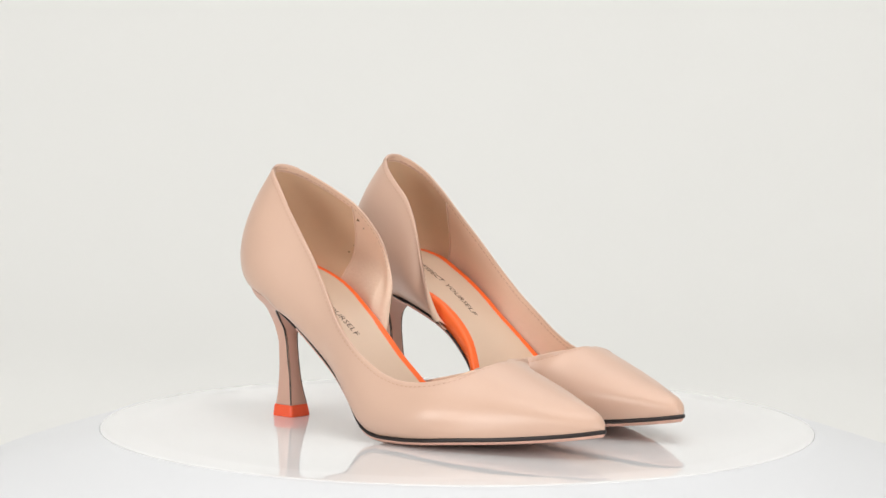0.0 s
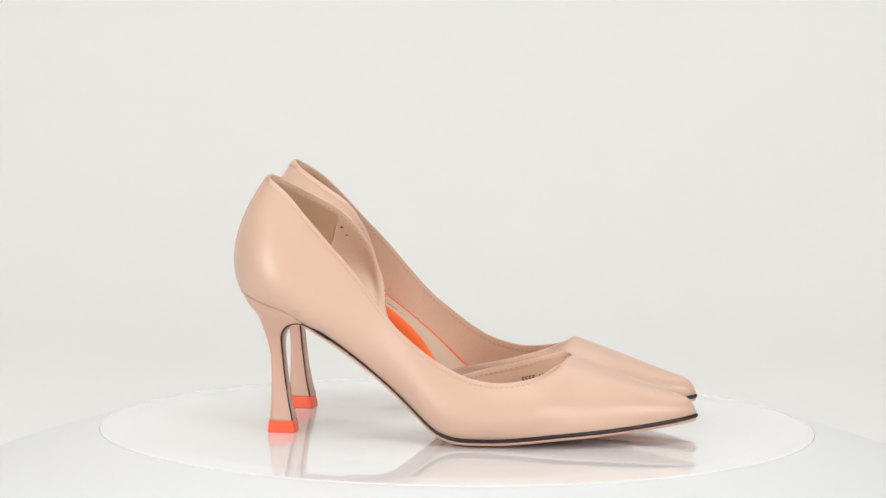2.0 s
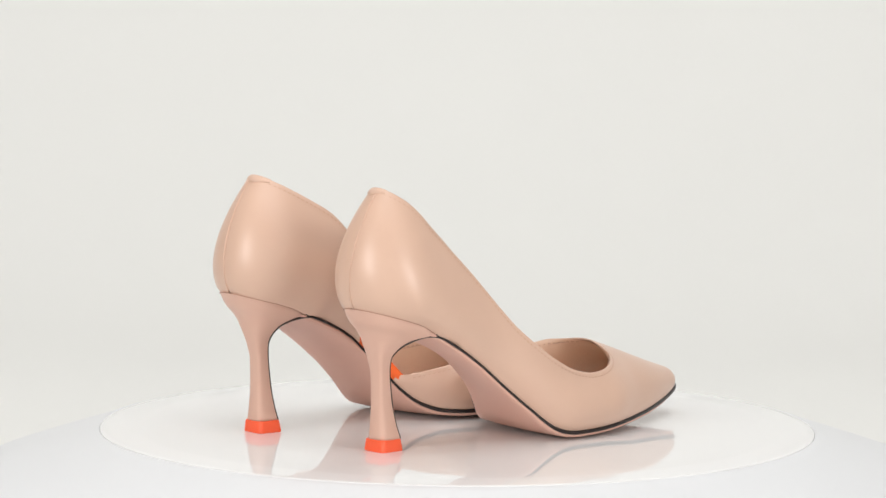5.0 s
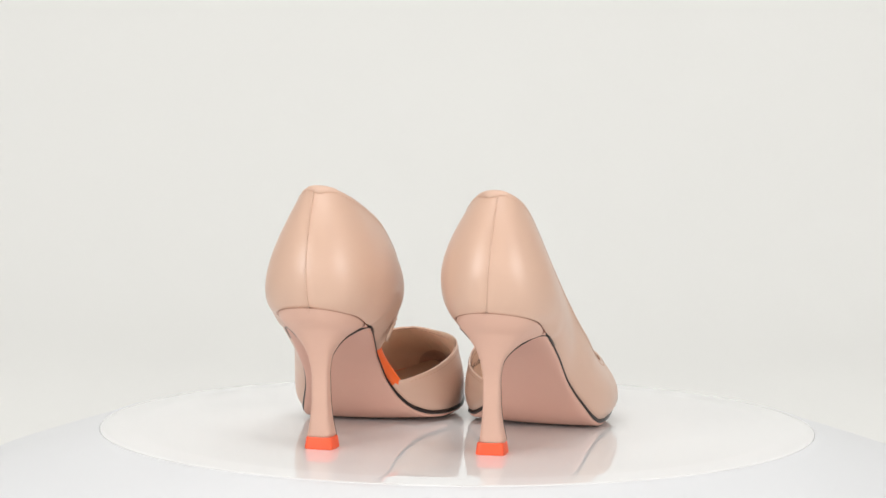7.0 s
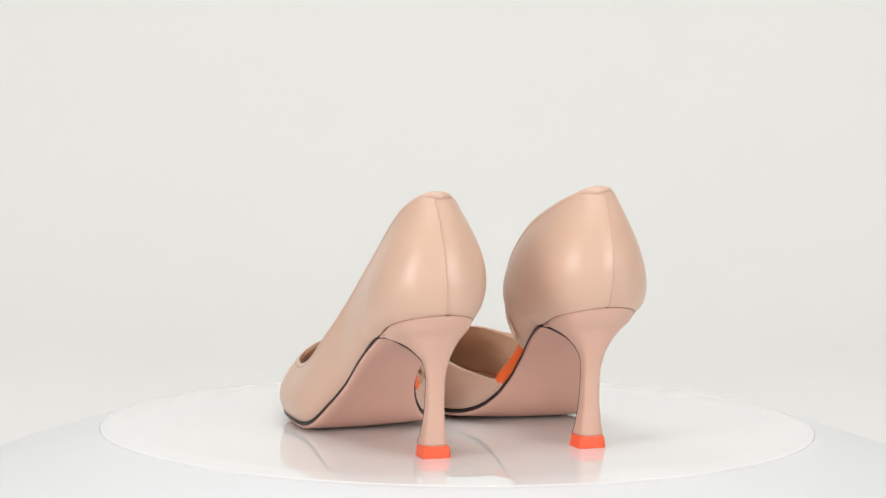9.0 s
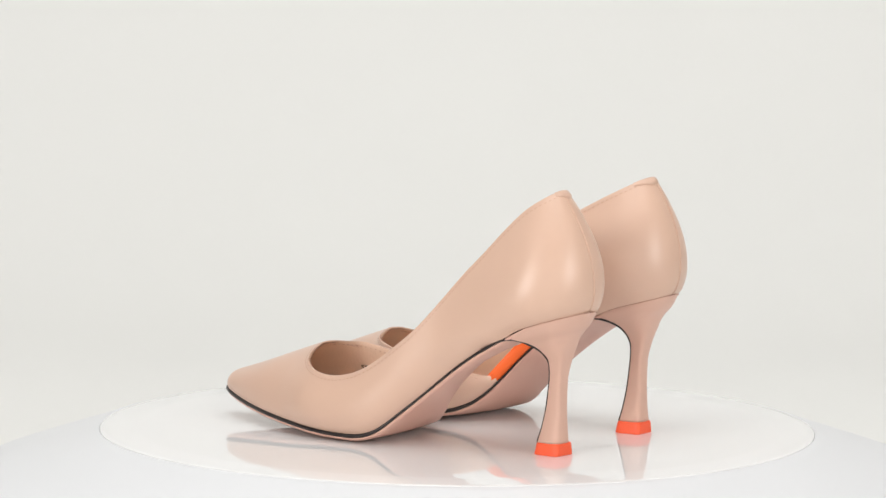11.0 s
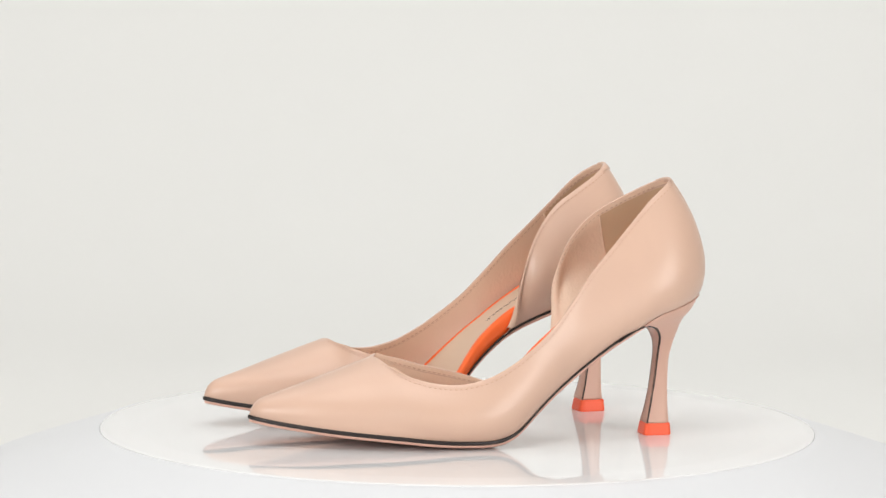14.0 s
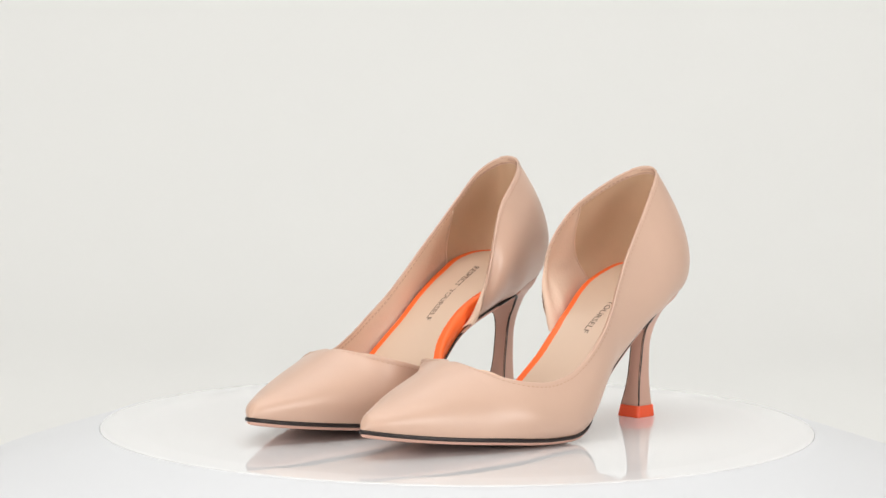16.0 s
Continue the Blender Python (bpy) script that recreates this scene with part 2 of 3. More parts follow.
def upper_grid(lean=(0.0, 0.0, 0.0), m=22):
    f, t, bulge, back, throat = walls()
    tan = np.gradient(f[:, :2], axis=0)
    for _ in range(6):
        tan[1:-1] = (tan[:-2] + 2 * tan[1:-1] + tan[2:]) / 4
    nrm = np.stack([-tan[:, 1], tan[:, 0]], -1)
    nrm /= np.linalg.norm(nrm, axis=1)[:, None] + 1e-9
    nrm *= -1
    nrm[back] = (-1, 0)
    if nrm[throat + 30][1] > 0:
        nrm *= -1
        nrm[back] = (-1, 0)
    q = 1 - np.clip(abs(t[:, 1]) / (abs(f[:, 1]) + 1e-6), 0, 1) ** 2
    n = len(f)
    q *= np.clip((f[:, 0] - 100) / 45, 0, 1)
    s = np.linspace(0, 1, m)[None, :]
    # the toe is rounder over its inner half, the throat drawn tighter over the outer
    full = np.clip((f[:, :1] - 158) / 32, 0, 1)
    full = full * full * (3 - 2 * full) * np.clip((219 - f[:, :1]) / 16, 0, 1) * np.where(np.arange(n)[:, None] < back, 0.45, 1.0)
    tight = 0.12 * np.clip((182 - f[:, :1]) / 20, 0, 1) * (np.arange(n)[:, None] < back)
    eg, eh = 1.15 - 0.2 * full + tight, 0.95 - 0.22 * full + tight
    g = (1 - q[:, None]) * s + q[:, None] * (1 - np.cos(s * math.pi / 2) ** eg)
    h = (1 - q[:, None]) * s + q[:, None] * np.sin(s * math.pi / 2) ** eh
    side_on = np.clip((f[:, :1] + 16) / 22, 0, 1)
    # the outer side is fullest low down at the heel, the wing higher up
    heelward = np.clip((62 - f[:, :1]) / 30, 0, 1)
    outer = (np.arange(n) < back)[:, None]
    sk = s ** (0.85 - np.where(outer, 0.13 + 0.15 * heelward, 0.04 + 0.09 * (1 - heelward)) * side_on)
    power = 1.0 + 0.25 * side_on
    b = (4 * sk * (1 - sk) + 1e-9) ** power * (1 - q[:, None]) + q[:, None] * 6.75 * s * (1 - s) ** 2
    b = bulge[:, None] * b
    pos = np.empty((n, m, 3))
    pos[..., 0] = f[:, None, 0] + (t - f)[:, None, 0] * g + nrm[:, None, 0] * b
    pos[..., 1] = f[:, None, 1] + (t - f)[:, None, 1] * g + nrm[:, None, 1] * b
    foot = np.interp(f[:, 0], (-20, 8, 18, 22, 27), (0.6, 0.4, -0.6, -0.8, 0.8))[:, None]
    pos[..., 2] = f[:, None, 2] + foot + (t[:, None, 2] - f[:, None, 2] - foot) * h
    for _ in range(3):
        pos[1:-1] = (pos[:-2] + 2 * pos[1:-1] + pos[2:]) / 4
    # the vamp is lasted smooth
    ease = np.clip(np.minimum((f[:, :1, None] - 122) / 20, (213 - f[:, :1, None]) / 8), 0, 1)
    for _ in range(16):
        soft = pos.copy()
        soft[1:-1, 1:-1] = (pos[:-2, 1:-1] + 2 * pos[1:-1, 1:-1] + pos[2:, 1:-1]) / 4
        soft[:, 2:-2] = (soft[:, 1:-3] + 4 * soft[:, 2:-2] + soft[:, 3:-1]) / 6
        pos += (soft - pos) * ease
    # the soft top of each shoe leans its own way
    sway = np.clip((pos[..., 2] - 60) / 70, 0, 1.2)
    pos[..., 0] += lean[1] * sway
    pos[..., 1] += lean[0] * sway
    pos[..., 2] -= lean[2] * outer * s ** 2 * np.clip(np.minimum((f[:, :1] + 8) / 20, (95 - f[:, :1]) / 30), 0, 1)
    for k in range(throat + 1):
        pos[k, -1] = pos[n - 1 - k, -1] = (pos[k, -1] + pos[n - 1 - k, -1]) / 2
        pos[k, -1, 1] = pos[n - 1 - k, -1, 1] = 0
    # surface normals
    du, dv = np.gradient(pos, axis=0), np.gradient(pos, axis=1)
    nn = np.cross(du, dv)
    nn /= np.linalg.norm(nn, axis=2)[..., None] + 1e-12
    if nn[throat + 40, m // 2, 1] > 0:
        nn = -nn
    return pos, nn, back, throat


LIFT_O = curve((-14, 9), (0, 12), (20, 14), (45, 15.5), (65, 16), (80, 14.5), (100, 10), (130, 5), (170, 4))
LIFT_I = curve((-14, 9), (0, 11.5), (25, 12), (50, 11.5), (65, 11.5), (80, 10), (100, 5), (170, 3))


def bed_edges(x):
    """Side limits and edge heights of the footbed."""
    a, b = feather(x, False), feather(x, True)
    end = math.sqrt(max(0.05, 1 - max(0, -x / 15) ** 2))
    va = a[1] - (float(OUTER_BULGE(x)) * float(np.interp(x, (75, 105, 122), (0.7, 0.2, 0.5))) - 1.7) * end
    vb = b[1] + (float(INNER_BULGE(x)) * float(np.interp(x, (-14, 4, 42, 55, 83, 96), (0.62, 0.5, 0.2, 0, 0, 0.62))) - 1.7 * float(np.interp(x, (42, 55, 83, 96), (1, 0, 0, 1)))) * end + float(np.interp(x, (70, 82, 95, 102), (0, 1.8, 1.8, 0)))
    return va, vb, a[2] + float(LIFT_O(x)), b[2] + float(LIFT_I(x))


def bed_z(x, v):
    va, vb, za, zb = bed_edges(x)
    s = min(1, max(0, (v - va - 1.6) / max(0.1, vb - va - 3.2)))
    return za + (zb - za) * s - min(3.0, 0.08 * (vb - va)) * 2 * s * (1 - s)


def lettering(text, size, bold=0.0):
    """Flat letters as a mesh, in millimetres."""
    cu = bpy.data.curves.new("letters", "FONT")
    cu.body, cu.size, cu.offset, cu.resolution_u = text, size, bold, 2
    ob = bpy.data.objects.new("letters", cu)
    scene.collection.objects.link(ob)
    me = bpy.data.meshes.new_from_object(ob.evaluated_get(bpy.context.evaluated_depsgraph_get()))
    bpy.data.objects.remove(ob)
    bpy.data.curves.remove(cu)
    return me


def shoe(side, name, label, lean):
    """side 1: the right shoe, -1: the left, its mirror."""
    root = tagged(new(name), label, "shoe", group="pair of pumps")

    def mir(p):
        p = np.array(p, float).reshape(-1, 3)
        p[:, 0] -= 0.026 * np.clip(p[:, 0] - 150, 0, None)
        return p * (0.001, 0.001 * side, 0.001)

    def part(nm, v, f, mat, parent=root, lab="", smooth=True):
        return link(nm, mir(v), f, mat, parent, smooth, lab)

    pos, nn, back, throat = upper_grid(lean)
    n, m = pos.shape[:2]
    # outer skin with a rolled edge along the topline
    open_ = np.arange(throat, n - throat)
    bare = (pos[:, -1, 2] - pos[:, 0, 2]) < 3.2
    bare[:throat + 3] = bare[n - throat - 3:] = False
    low = (pos[:, -1, 2] - pos[:, 0, 2]) < 7
    low[:throat + 3] = low[n - throat - 3:] = False
    skin = pos.reshape(-1, 3)
    faces = [q for q in grid_faces(n, m) if not (bare[q[0] // m] and bare[q[1] // m])]
    up = pos[:, -1] - pos[:, -3]
    up /= np.linalg.norm(up, axis=1)[:, None] + 1e-9
    top, tn = pos[open_, -1], nn[open_, -2]
    tu = up[open_]
    tu[0] = tu[-1] = Vector((-1, 0, 0.15)).normalized()
    tn[0] = tn[-1] = (0.1, 0, 0.995)
    for _ in range(18):
        tu[1:-1] = (tu[:-2] + 2 * tu[1:-1] + tu[2:]) / 4
        tn[1:-1] = (tn[:-2] + 2 * tn[1:-1] + tn[2:]) / 4
    tall = np.clip((pos[open_, -1, 2] - pos[open_, 0, 2] - 1) / 5, 0.05, 1)[:, None]
    tu *= tall / (np.linalg.norm(tu, axis=1)[:, None] + 1e-9)
    tn /= np.linalg.norm(tn, axis=1)[:, None] + 1e-9
    tn *= np.clip(tall, 0.2, 1)
    roll = np.stack([top, top + tu * 0.4 - tn * 0.25, top + tu * 0.4 - tn * 0.7, top - tn * 1.0, top - tn * 1.55 - tu * 3.4], 1)
    rf = [q for q in grid_faces(len(open_), 5, len(skin)) if not (low[throat + (q[0] - len(skin)) // 5] or low[throat + (q[1] - len(skin)) // 5])]
    upper = part("upper", np.concatenate([skin, roll.reshape(-1, 3)]), faces + rf, LEATHER)
    # lining: quarter and vamp, then the heel counter
    inn = pos - nn * 1.5
    inn[..., 2] = np.maximum(inn[..., 2], 1.0)
    # low down, the lining of the wing leans in to the footbed
    lean = np.zeros((n, m))
    for k in range(back + 4, n - throat):
        for j in range(m):
            x = float(pos[k, j, 0])
            if -8 < x < 54:
                va, vb, za, zb = bed_edges(x)
                lean[k, j] = max(0.0, inn[k, j, 1] - vb - 0.8 - 0.8 * max(0.0, inn[k, j, 2] - zb)) * min(1, (x + 8) / 10, (54 - x) / 8)
    for _ in range(4):
        lean[1:-1] = (lean[:-2] + 2 * lean[1:-1] + lean[2:]) / 4
        lean[:, 1:-1] = (lean[:, :-2] + 2 * lean[:, 1:-1] + lean[:, 2:]) / 4
    inn[..., 1] -= lean
    lining = part("lining", inn.reshape(-1, 3), [q for q in grid_faces(n, m, flip=True) if not (low[q[0] // m] or low[q[2] // m] or pos[q[0] // m, 0, 0] > 211)], LINING, lab="wrinkled nude pigskin lining")
    # small worn nicks in the lining of the right wing
    for x, z, r in ((31, 104.9, 1.0), (33.5, 100.6, 0.7), (23, 90.2, 0.6), (19.2, 86.6, 0.6)) if side > 0 else ():
        reg = inn[back + 4:n - throat]
        k = np.unravel_index(((reg[..., 0] - x) ** 2 + (reg[..., 2] - z) ** 2).argmin(), reg.shape[:2])
        c, w = reg[k], nn[back + 4:n - throat][k]
        e1 = np.cross(w, (0, 0, 1.0))
        e1 /= np.linalg.norm(e1)
        e2 = np.cross(w, e1)
        ring = [c - w * 0.45 + (e1 * math.cos(i * 0.785) * 1.3 + e2 * math.sin(i * 0.785)) * r * (0.8 + 0.3 * math.sin(i * 2.3)) for i in range(8)]
        part("worn_nick", np.array(ring + [c - w * 0.62, c]), [(i, (i + 1) % 8, 8) for i in range(8)] + [(i, (i + 1) % 8, 9) for i in range(8)], NICK, lining, "dark worn nick in the lining")
    under = pos - nn * 1.9
    under[..., 1] -= lean
    cnt = np.empty((96, m, 3))
    for j in range(m):
        r = j / (m - 1)
        k_o, k_i = np.arange(throat + 40, back + 1), np.arange(back, n - throat - 60)
        lo = np.interp(-(11 + 14 * r), -pos[k_o, j, 0], k_o)
        hi = np.interp(15 + 16 * r, pos[k_i, j, 0], k_i)
        q = np.linspace(lo, hi, 96)
        cnt[:, j] = np.stack([np.interp(q, np.arange(n), under[:, j, c]) for c in range(3)], -1)
    part("counter_lining", cnt[:, :-1].reshape(-1, 3), grid_faces(96, m - 1, flip=True), COUNTER, lab="tan suede heel counter lining")

    for k in (0, -1):
        part("lining_seam", *tube(cnt[k, 1:-1], 0.38), LINING, root, "raised lining seam")

    # black painted edge round the sole
    xs = 17 + (TOE - 17) * np.sin(np.linspace(0, math.pi / 2, 92))
    line = np.concatenate([feather(xs, False), feather(xs[::-1][1:], True)])
    tan = np.gradient(line[:, :2], axis=0)
    nr = np.stack([tan[:, 1], -tan[:, 0]], -1)
    nr /= np.linalg.norm(nr, axis=1)[:, None] + 1e-9
    if nr[20, 1] > 0:
        nr = -nr
    nr = np.concatenate([nr, 0 * nr[:, :1]], 1)
    prof = [(-1.2, 1.0), (0.2, 1.15), (0.75, 0.7), (0.8, 0.0), (0.7, -0.7), (0.1, -1.0), (-3.0, -0.9)]
    thin = np.interp(line[:, 0], (22, 68, 96), (0.6, 0.7, 1.0))[:, None]
    slim = np.interp(line[:, 0], (22, 72, 100), (0.4, 0.45, 1.0))[:, None]
    v = np.stack([line + nr * a * slim + np.array([0, 0, b]) * thin for a, b in prof], 1)
    part("welt", v.reshape(-1, 3), grid_faces(len(line), len(prof)), BLACK, lab="black painted sole edge")

    # outsole
    xs = 14 + (TOE - 14) * np.sin(np.linspace(0, math.pi / 2, 84))
    rows = []
    for x in xs:
        a, b = feather(x, False), feather(x, True)
        w = b[1] - a[1]
        crown = 1.0 * min(1, w / 40)
        e = min(0.5, 0.25 * w)
        r = [(x, a[1] + e * 0.2, a[2] - 0.8), (x, a[1] + e * 0.4, a[2] - 1.7), (x, a[1] + e * 2.4, a[2] - 2.5)]
        lo, hi = a[1] + e * 2.4, b[1] - e * 2.4
        for s in np.linspace(0.1, 0.9, 9):
            r.append((x, lo + (hi - lo) * s, (a[2] + (b[2] - a[2]) * s) - 2.5 - crown * 4 * s * (1 - s)))
        r += [(x, b[1] - e * 2.4, b[2] - 2.5), (x, b[1] - e * 0.4, b[2] - 1.7), (x, b[1] - e * 0.2, b[2] - 0.8)]
        rows.append(r)
    nv = len(rows[0])
    f = grid_faces(len(rows), nv)
    f += [(i * nv + nv - 1, i * nv, (i + 1) * nv, (i + 1) * nv + nv - 1) for i in range(len(rows) - 1)]
    v = np.array(rows).reshape(-1, 3)
    v[:, 2] = np.maximum(v[:, 2], 0.05)
    part("outsole", v, f, SOLE, lab="pink-nude leather outsole")

    # heel: sections tilt from the ground up to the seat (back x z, front x z, half width)
    KEYS = ((-2.4, 6.2, 10.6, 6.2, 6.6), (-1.8, 15, 8.7, 14, 5.3), (-1.6, 26, 6.8, 25, 4.35), (-1.9, 38, 5.3, 37, 4.35), (-3.6, 47, 4.5, 46, 5.6),
            (-6.6, 56, 5.2, 51.2, 9.0), (-9.5, 62, 8.2, 55, 14.2), (-13.9, 67, 12.2, 56.4, 19.4), (-16.9, 72, 16.4, 56.7, 22.3), (-18.2, 74.2, 19.2, 56.6, 22.8))
    k = np.array(KEYS)
    d = np.r_[0, np.cumsum(np.linalg.norm(np.diff(k, axis=0), axis=1))]
    qq = np.linspace(0, d[-1], 60)
    sec = np.stack([curve(*zip(d, k[:, c]))(qq) for c in range(5)], -1)
    half = [0.0, 0.004, 0.02, 0.05, 0.1, 0.18, 0.28, 0.4, 0.55, 0.7, 0.85, 0.95, 0.985, 1.0]
    def rim(row, u, sgn):
        xb, zb, xf, zf, hw = row
        t = (hw - 4.35) / 18
        # the stem is squared off behind, the seat round
        square = 1 - min(1, max(0, t) * 3)
        e = 2.4 + 1.8 * square
        w = hw * (1 - (1 - min(u / (0.62 - 0.22 * square), 1)) ** e) ** (1 / e)
        w *= 1 - 0.06 * max(0, u - 0.62) / 0.38
        if u > 0.96:
            w *= 0.985 if u < 0.99 else 0.95
        p = np.array((xb + (xf - xb) * u, -2.2 * max(0, t) + sgn * w * (1 + (0.04 * t if sgn < 0 else -0.05 * t)), zb + (zf - zb) * u))
        if sgn > 0:
            p[2] += 0.8 * u * min(1, max(0, (zf - 50) / 7))
        return p

    # the top section is drawn out to the seat of the upper, those below follow it less and less
    v, edge_o, edge_i = [], [], []
    for row in sec:
        blend = min(1, max(0, (row[1] - 55) / 19.2))
        blend = blend * blend * (3 - 2 * blend)
        ring = []
        for sgn in (-1, 1):
            pts = []
            for u in half:
                last = rim(sec[-1], u, sgn)
                seat = feather(max(BACK, last[0]), sgn > 0) + np.array((0, -(0.1 + 0.7 * u) * min(1, u * 20) * sgn, 0.9))
                p = rim(row, u, sgn) + (seat - last) * blend * (1 - 0.3 * u ** 4)
                if u == 0.985:
                    (edge_o if sgn < 0 else edge_i).append(p + np.array((0.75 * blend - 0.45, (0.6 * blend - 0.42) * sgn, -0.3 * blend)))
                pts.append(tuple(p))
            ring += pts if sgn < 0 else pts[::-1][:-1]
        v += ring
    nr_ = len(v) // len(sec)
    f = []
    for i in range(len(sec) - 1):
        for j in range(nr_):
            kx = (j + 1) % nr_
            f.append((i * nr_ + j, i * nr_ + kx, (i + 1) * nr_ + kx, (i + 1) * nr_ + j))
    f.append(tuple(range(nr_))[::-1])
    f.append(tuple(range((len(sec) - 1) * nr_, len(sec) * nr_)))
    heel = part("heel", v, f, HEEL, lab="flared leather-covered spool heel")
    for e, inner in ((edge_o, False), (edge_i, True)):
        e = [p for p in e if p[2] < 56.6]
        out = 0.45 if inner else -0.45
        a, b = e[-1], feather(21.0, inner) + np.array((0, out, -0.4))
        c = np.array((13.2, 17.6 if inner else -22.8, 61.3))
        e += [a * (1 - q) ** 2 + c * 2 * q * (1 - q) + b * q * q for q in np.linspace(0.1, 1, 12)]
        e += [feather(x, inner) + np.array((0, out, -0.25)) for x in (23.0, 25.0, 28.0, 32.0)]
        part("edge_line", *tube(e, 0.68), BLACK, heel, "black painted line down the heel breast")
    # fine seam between heel cover and upper
    us = np.linspace(0, 1, 40) ** 1.6
    seam = [feather(BACK + 0.05 + 27.0 * u, False) for u in us[::-1]] + [feather(BACK + 0.05 + 27.0 * u, True) for u in us[1:]]
    seam = np.array(seam) + np.stack([0 * np.arange(79.0), 0 * np.arange(79.0), np.interp([p[0] for p in seam], (-18, 8, 18), (0.55, 0.35, -0.3))], -1)
    part("heel_seam", *tube(seam, 0.17), SEAM, heel, "fine dark seam where heel meets upper")
    # heel tip
    cap = []
    for z, g in ((0.0, 0.15), (0.5, 0.45), (5.6, 0.25), (6.2, 0.05)):
        xb, xf, hw = -2.4 - g - (6.2 - z) * 0.03, 10.6 + g + (6.2 - z) * 0.15, 6.6 + g + (6.2 - z) * 0.09
        ring = []
        for a in np.linspace(0, 2 * math.pi, 40, endpoint=False):
            c, s = math.cos(a), math.sin(a)
            ring.append(((xb + xf) / 2 + (xf - xb) / 2 * math.copysign(abs(c) ** 0.28, c), hw * math.copysign(abs(s) ** 0.28, s), z))
        cap += ring
    f = [(i * 40 + j, i * 40 + (j + 1) % 40, (i + 1) * 40 + (j + 1) % 40, (i + 1) * 40 + j) for i in range(3) for j in range(40)]
    f += [tuple(range(40))[::-1], tuple(range(120, 160))]
    part("heel_tip", cap, f, CAP, heel, "bright orange rubber heel tip", smooth=False)

    # footbed: orange wrapped board with a beige sock on top
    xs = np.linspace(-14, 217, 88)
    board, sock = [], []
    for x in xs:
        va, vb, za, zb = bed_edges(x)
        a, b = feather(x, False), feather(x, True)
        e = 0.3 if 54 < x < 84 else 1.8
        drop = 4.0 if x < 30 else 1.2
        wide = float(np.interp(x, (85, 115), (3.5, 0.5)))
        r = [(x, a[1] + drop, a[2] + drop), (x, va + 0.5, za - 1.8), (x, va + 0.6, za - 0.3), (x, va + 1.6, za)]
        r += [(x, v, bed_z(x, v)) for v in np.linspace(va + 2.2, vb - 2.4, 9)]
        r += [(x, vb - 1.8, zb), (x, vb - 0.4, zb - 1.0), (x, vb + 0.3 - 0.9 * (e > 1), zb - 3.0), (x, vb + 0.2 if e < 1 else b[1] - 0.8, max(zb - 6.0, b[2] + 1.6)), (x, b[1] - (drop if x < 30 else e), b[2] + drop * 0.8)]
        board.append(r)
        sock.append([(x, v, bed_z(x, v) + 0.3 - (0.5 if k in (0, 12) else 0)) for k, v in enumerate(np.linspace(va + wide * 0.8, vb - float(np.interp(x, (50, 65, 95, 112), (2.8, 3.8, 3.8, 0.5))), 13))])
    nv = len(board[0])
    f = grid_faces(len(xs), nv) + [(i * nv + nv - 1, i * nv, (i + 1) * nv, (i + 1) * nv + nv - 1) for i in range(len(xs) - 1)]
    f += [tuple(range(nv)), tuple(range((len(xs) - 1) * nv, len(xs) * nv))[::-1]]
    bed = part("insole", np.array(board).reshape(-1, 3), f, ORANGE, lab="neon orange wrapped insole edge")
    liner = part("sock", np.array(sock).reshape(-1, 3), grid_faces(len(xs), 13), SOCK, bed, "smooth beige printed sock liner")

    # stamped words along the sock, read from heel to toe
    def stamp(nm, text, size, place, parent, bold=0.0):
        me = lettering(text, size, bold)
        for vert in me.vertices:
            vert.co = Vector(place(vert.co.x, vert.co.y))
        me.materials.append(INK)
        ob = new(nm, me)
        ob.parent = parent
        return ob

    def on_sock(x0, y0):
        def place(tx, ty):
            x, y = x0 + tx, y0 + ty
            return x * 0.001, y * 0.001, (bed_z(x, y * side) + 0.38) * 0.001
        return place
    ymid, xmid = (-10.5, 37.0) if side > 0 else (6.7, 35.3)
    stamp("word", "YOURSELF", 5.0, on_sock(xmid, ymid), liner)
    sample = lettering("RESPECT", 5.0)
    wide = max(vert.co.x for vert in sample.vertices)
    bpy.data.meshes.remove(sample)
    stamp("word", "RESPECT", 5.0, on_sock(xmid - 2.4 - wide, ymid), liner)

    # stamped article number inside the vamp
    reg = inn[n - throat - 75:n - throat].reshape(-1, 3)

    def on_vamp(tx, ty):
        lx = 1.0 + tx * 0.85 if side > 0 else 27 - tx * 0.82
        x, z = 124 + lx, (23.4 if side > 0 else 20.6) + ty * 0.95 + lx * 0.21
        d = (reg[:, 0] - x) ** 2 + (reg[:, 2] - z) ** 2
        k = np.argsort(d)[:5]
        w = 1 / (d[k] + 0.05)
        y = (reg[k, 1] * w).sum() / w.sum() - 0.55
        return x * 0.001, y * 0.001 * side, z * 0.001
    stamp("article_number", "SS55-138545  37", 4.6, on_vamp, root, 0.06)

    # stitching along the topline, outside and on the lining
    wall_h = pos[open_, -1, 2] - pos[open_, 0, 2]
    v, f = [], []
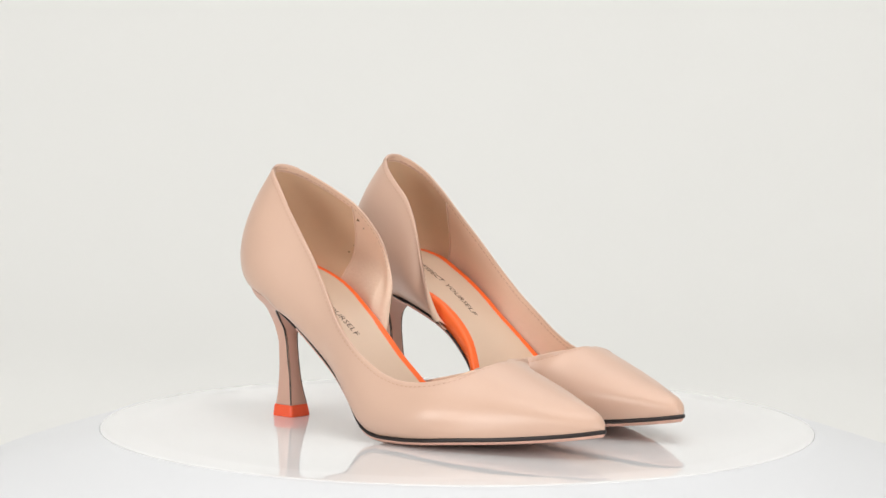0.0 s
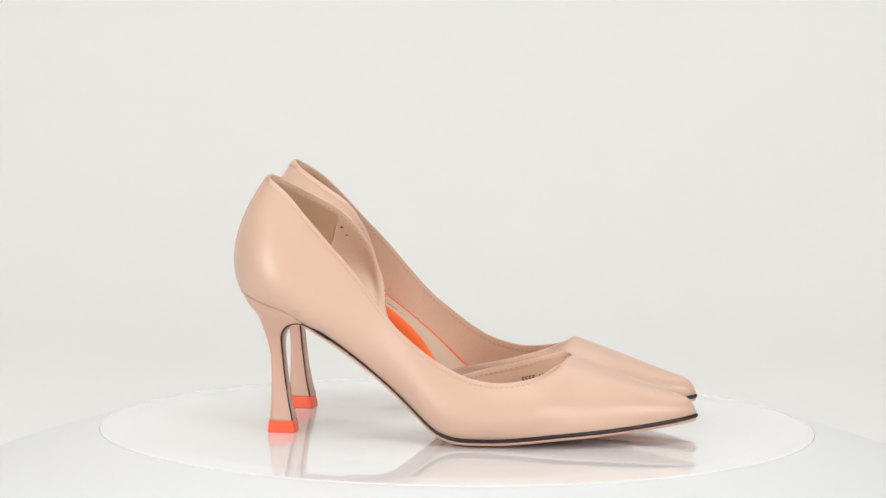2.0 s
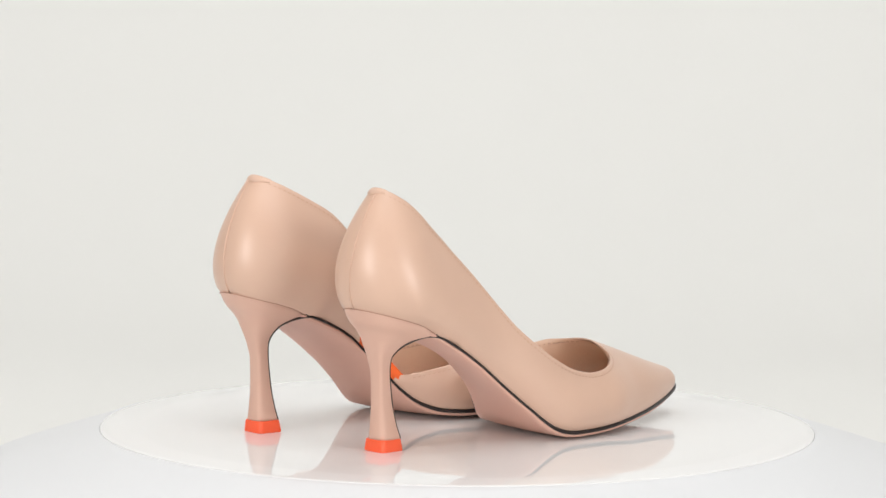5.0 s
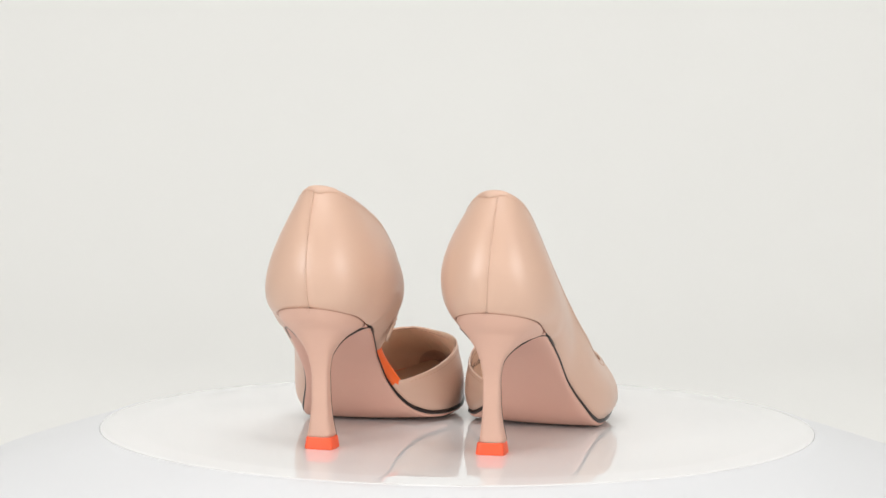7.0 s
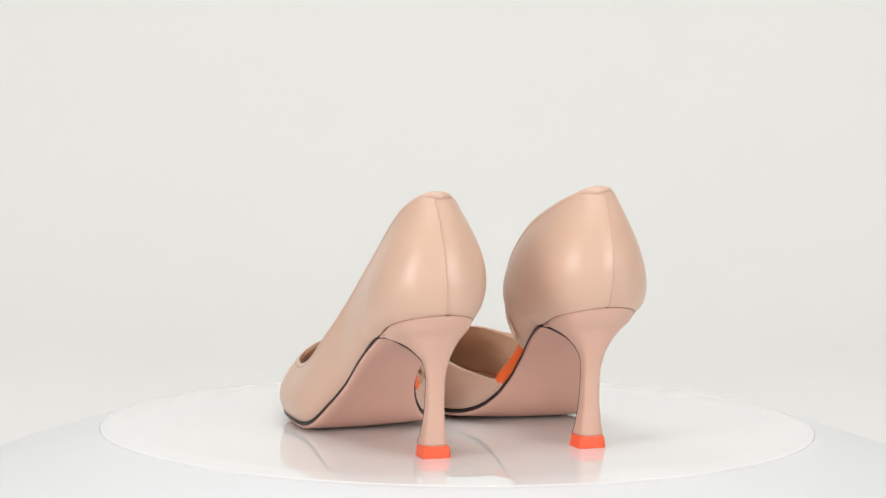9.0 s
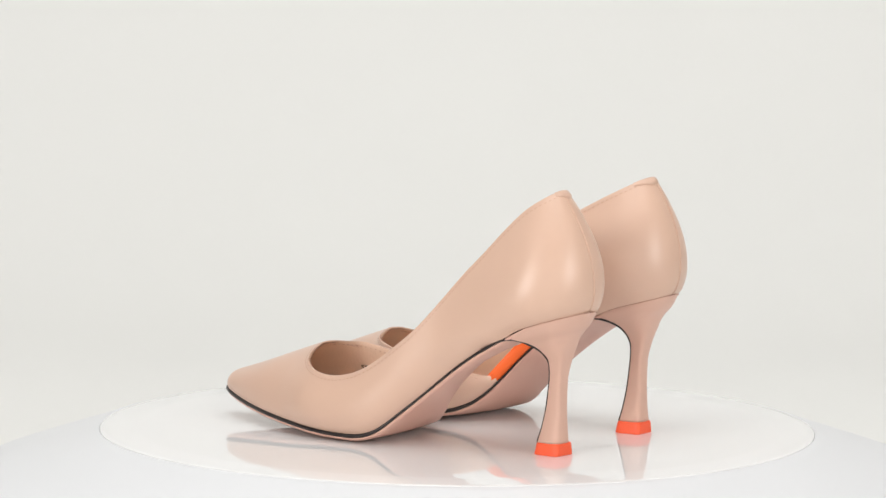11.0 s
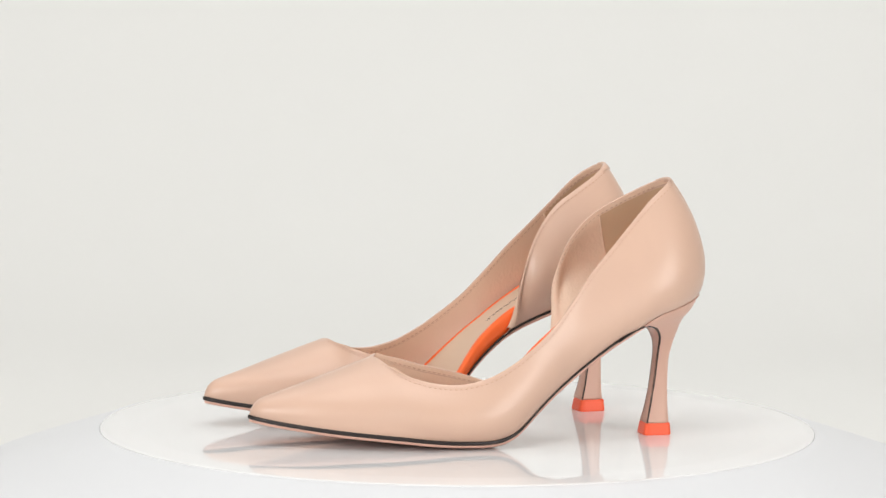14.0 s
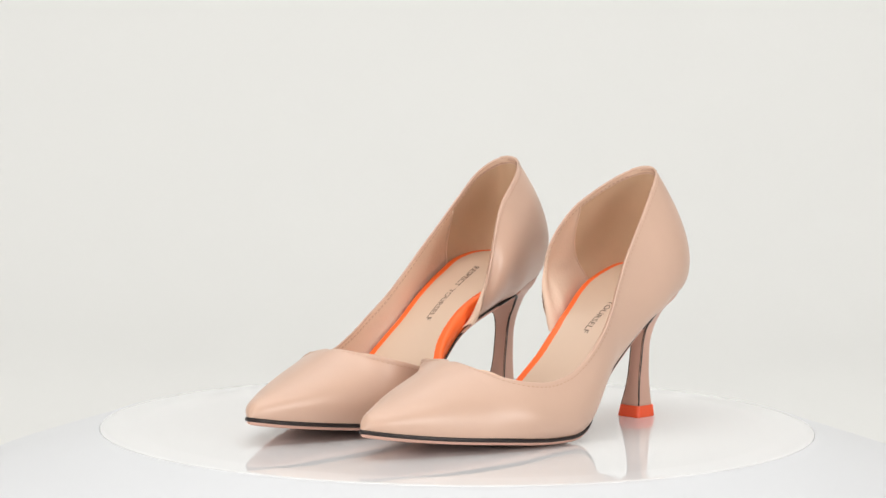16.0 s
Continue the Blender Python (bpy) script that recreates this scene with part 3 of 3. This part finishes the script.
    for sgn, lift in ((1, 0.05), (-1, 1.55)):
        line = top - tu * 2.3 + tn * lift * sgn
        seg = np.r_[0, np.cumsum(np.linalg.norm(np.diff(line, axis=0), axis=1))]
        for d in np.arange(4, seg[-1] - 4, 2.7):
            if np.interp(d, seg, wall_h) < 9 or np.interp(d, seg, abs(top[:, 1])) < 7:
                continue
            c, e = [np.array([np.interp(q, seg, line[:, k]) for k in range(3)]) for q in (d, d + 1.7)]
            nd = np.array([np.interp(d, seg, tn[:, k]) for k in range(3)]) * sgn
            ud = np.array([np.interp(d, seg, tu[:, k]) for k in range(3)])
            mid = (c + e) / 2
            o = len(v)
            v += [c - ud * 0.2, c + ud * 0.2, e + ud * 0.2, e - ud * 0.2, mid - ud * 0.28 + nd * 0.3, mid + ud * 0.28 + nd * 0.3]
            f += [(o, o + 4, o + 5, o + 1), (o + 1, o + 5, o + 2), (o + 2, o + 5, o + 4, o + 3), (o + 3, o + 4, o)]
    tagged(part("stitching", np.array(v), f, THREAD, upper, "nude thread stitches along the topline"), kind="stuff")

    # seam down the back and the folded tab over it
    part("back_seam", *tube(pos[back, :-1] + nn[back, :-1] * 0.12, 0.4), LEATHER, upper, "raised seam down the heel")
    sel = [k for k in range(n) if throat < k < n - throat and abs(pos[k, -1, 1]) < 8.5 and pos[k, -1, 0] < 30]
    tab = []
    for k in sel:
        d = 4.6 - 3.2 * (abs(pos[k, -1, 1]) / 8.5) ** 0.8
        p, u, w = pos[k, -1], up[k], nn[k, -2] * (1 - 0.8 * (abs(pos[k, -1, 1]) / 8.5) ** 2)
        tab.append([p - u * d, p - u * d + w * 0.65, p - u * d * 0.5 + w * 0.75, p + w * 0.5, p + u * 0.6 + w * 0.0, p + u * 0.75 - w * 0.7, p + u * 0.5 - w * 1.5, p - u * 1.5 - w * 1.7])
    part("heel_tab", np.array(tab).reshape(-1, 3), grid_faces(len(sel), 8), LEATHER, upper, "small folded leather tab over the seam")
    return root


studio()
DISC = turntable()
RIGHT = shoe(1, "pump", "nude leather pointed-toe pump with orange heel tip, standing on the turntable", (0.6, 0.8, 1.8))
LEFT = shoe(-1, "pump", "nude leather pointed-toe pump with orange heel tip, standing on the turntable", (1.1, 3.2, 0.0))


# ---------------------------------------------------------------- movement
def motions():
    speed = 17.146
    for thing, x, y, heading in ((DISC, 0, 0, 0), (RIGHT, -0.0918, 0.0335, -41.14), (LEFT, -0.0373, 0.1019, -46.03)):
        walk(thing, [(t, pose(0, 0, 0, 0, 0, speed * t) @ pose(x, y, 0, 0, 0, heading)) for t in np.arange(0, 16.01, 0.25)])


motions()
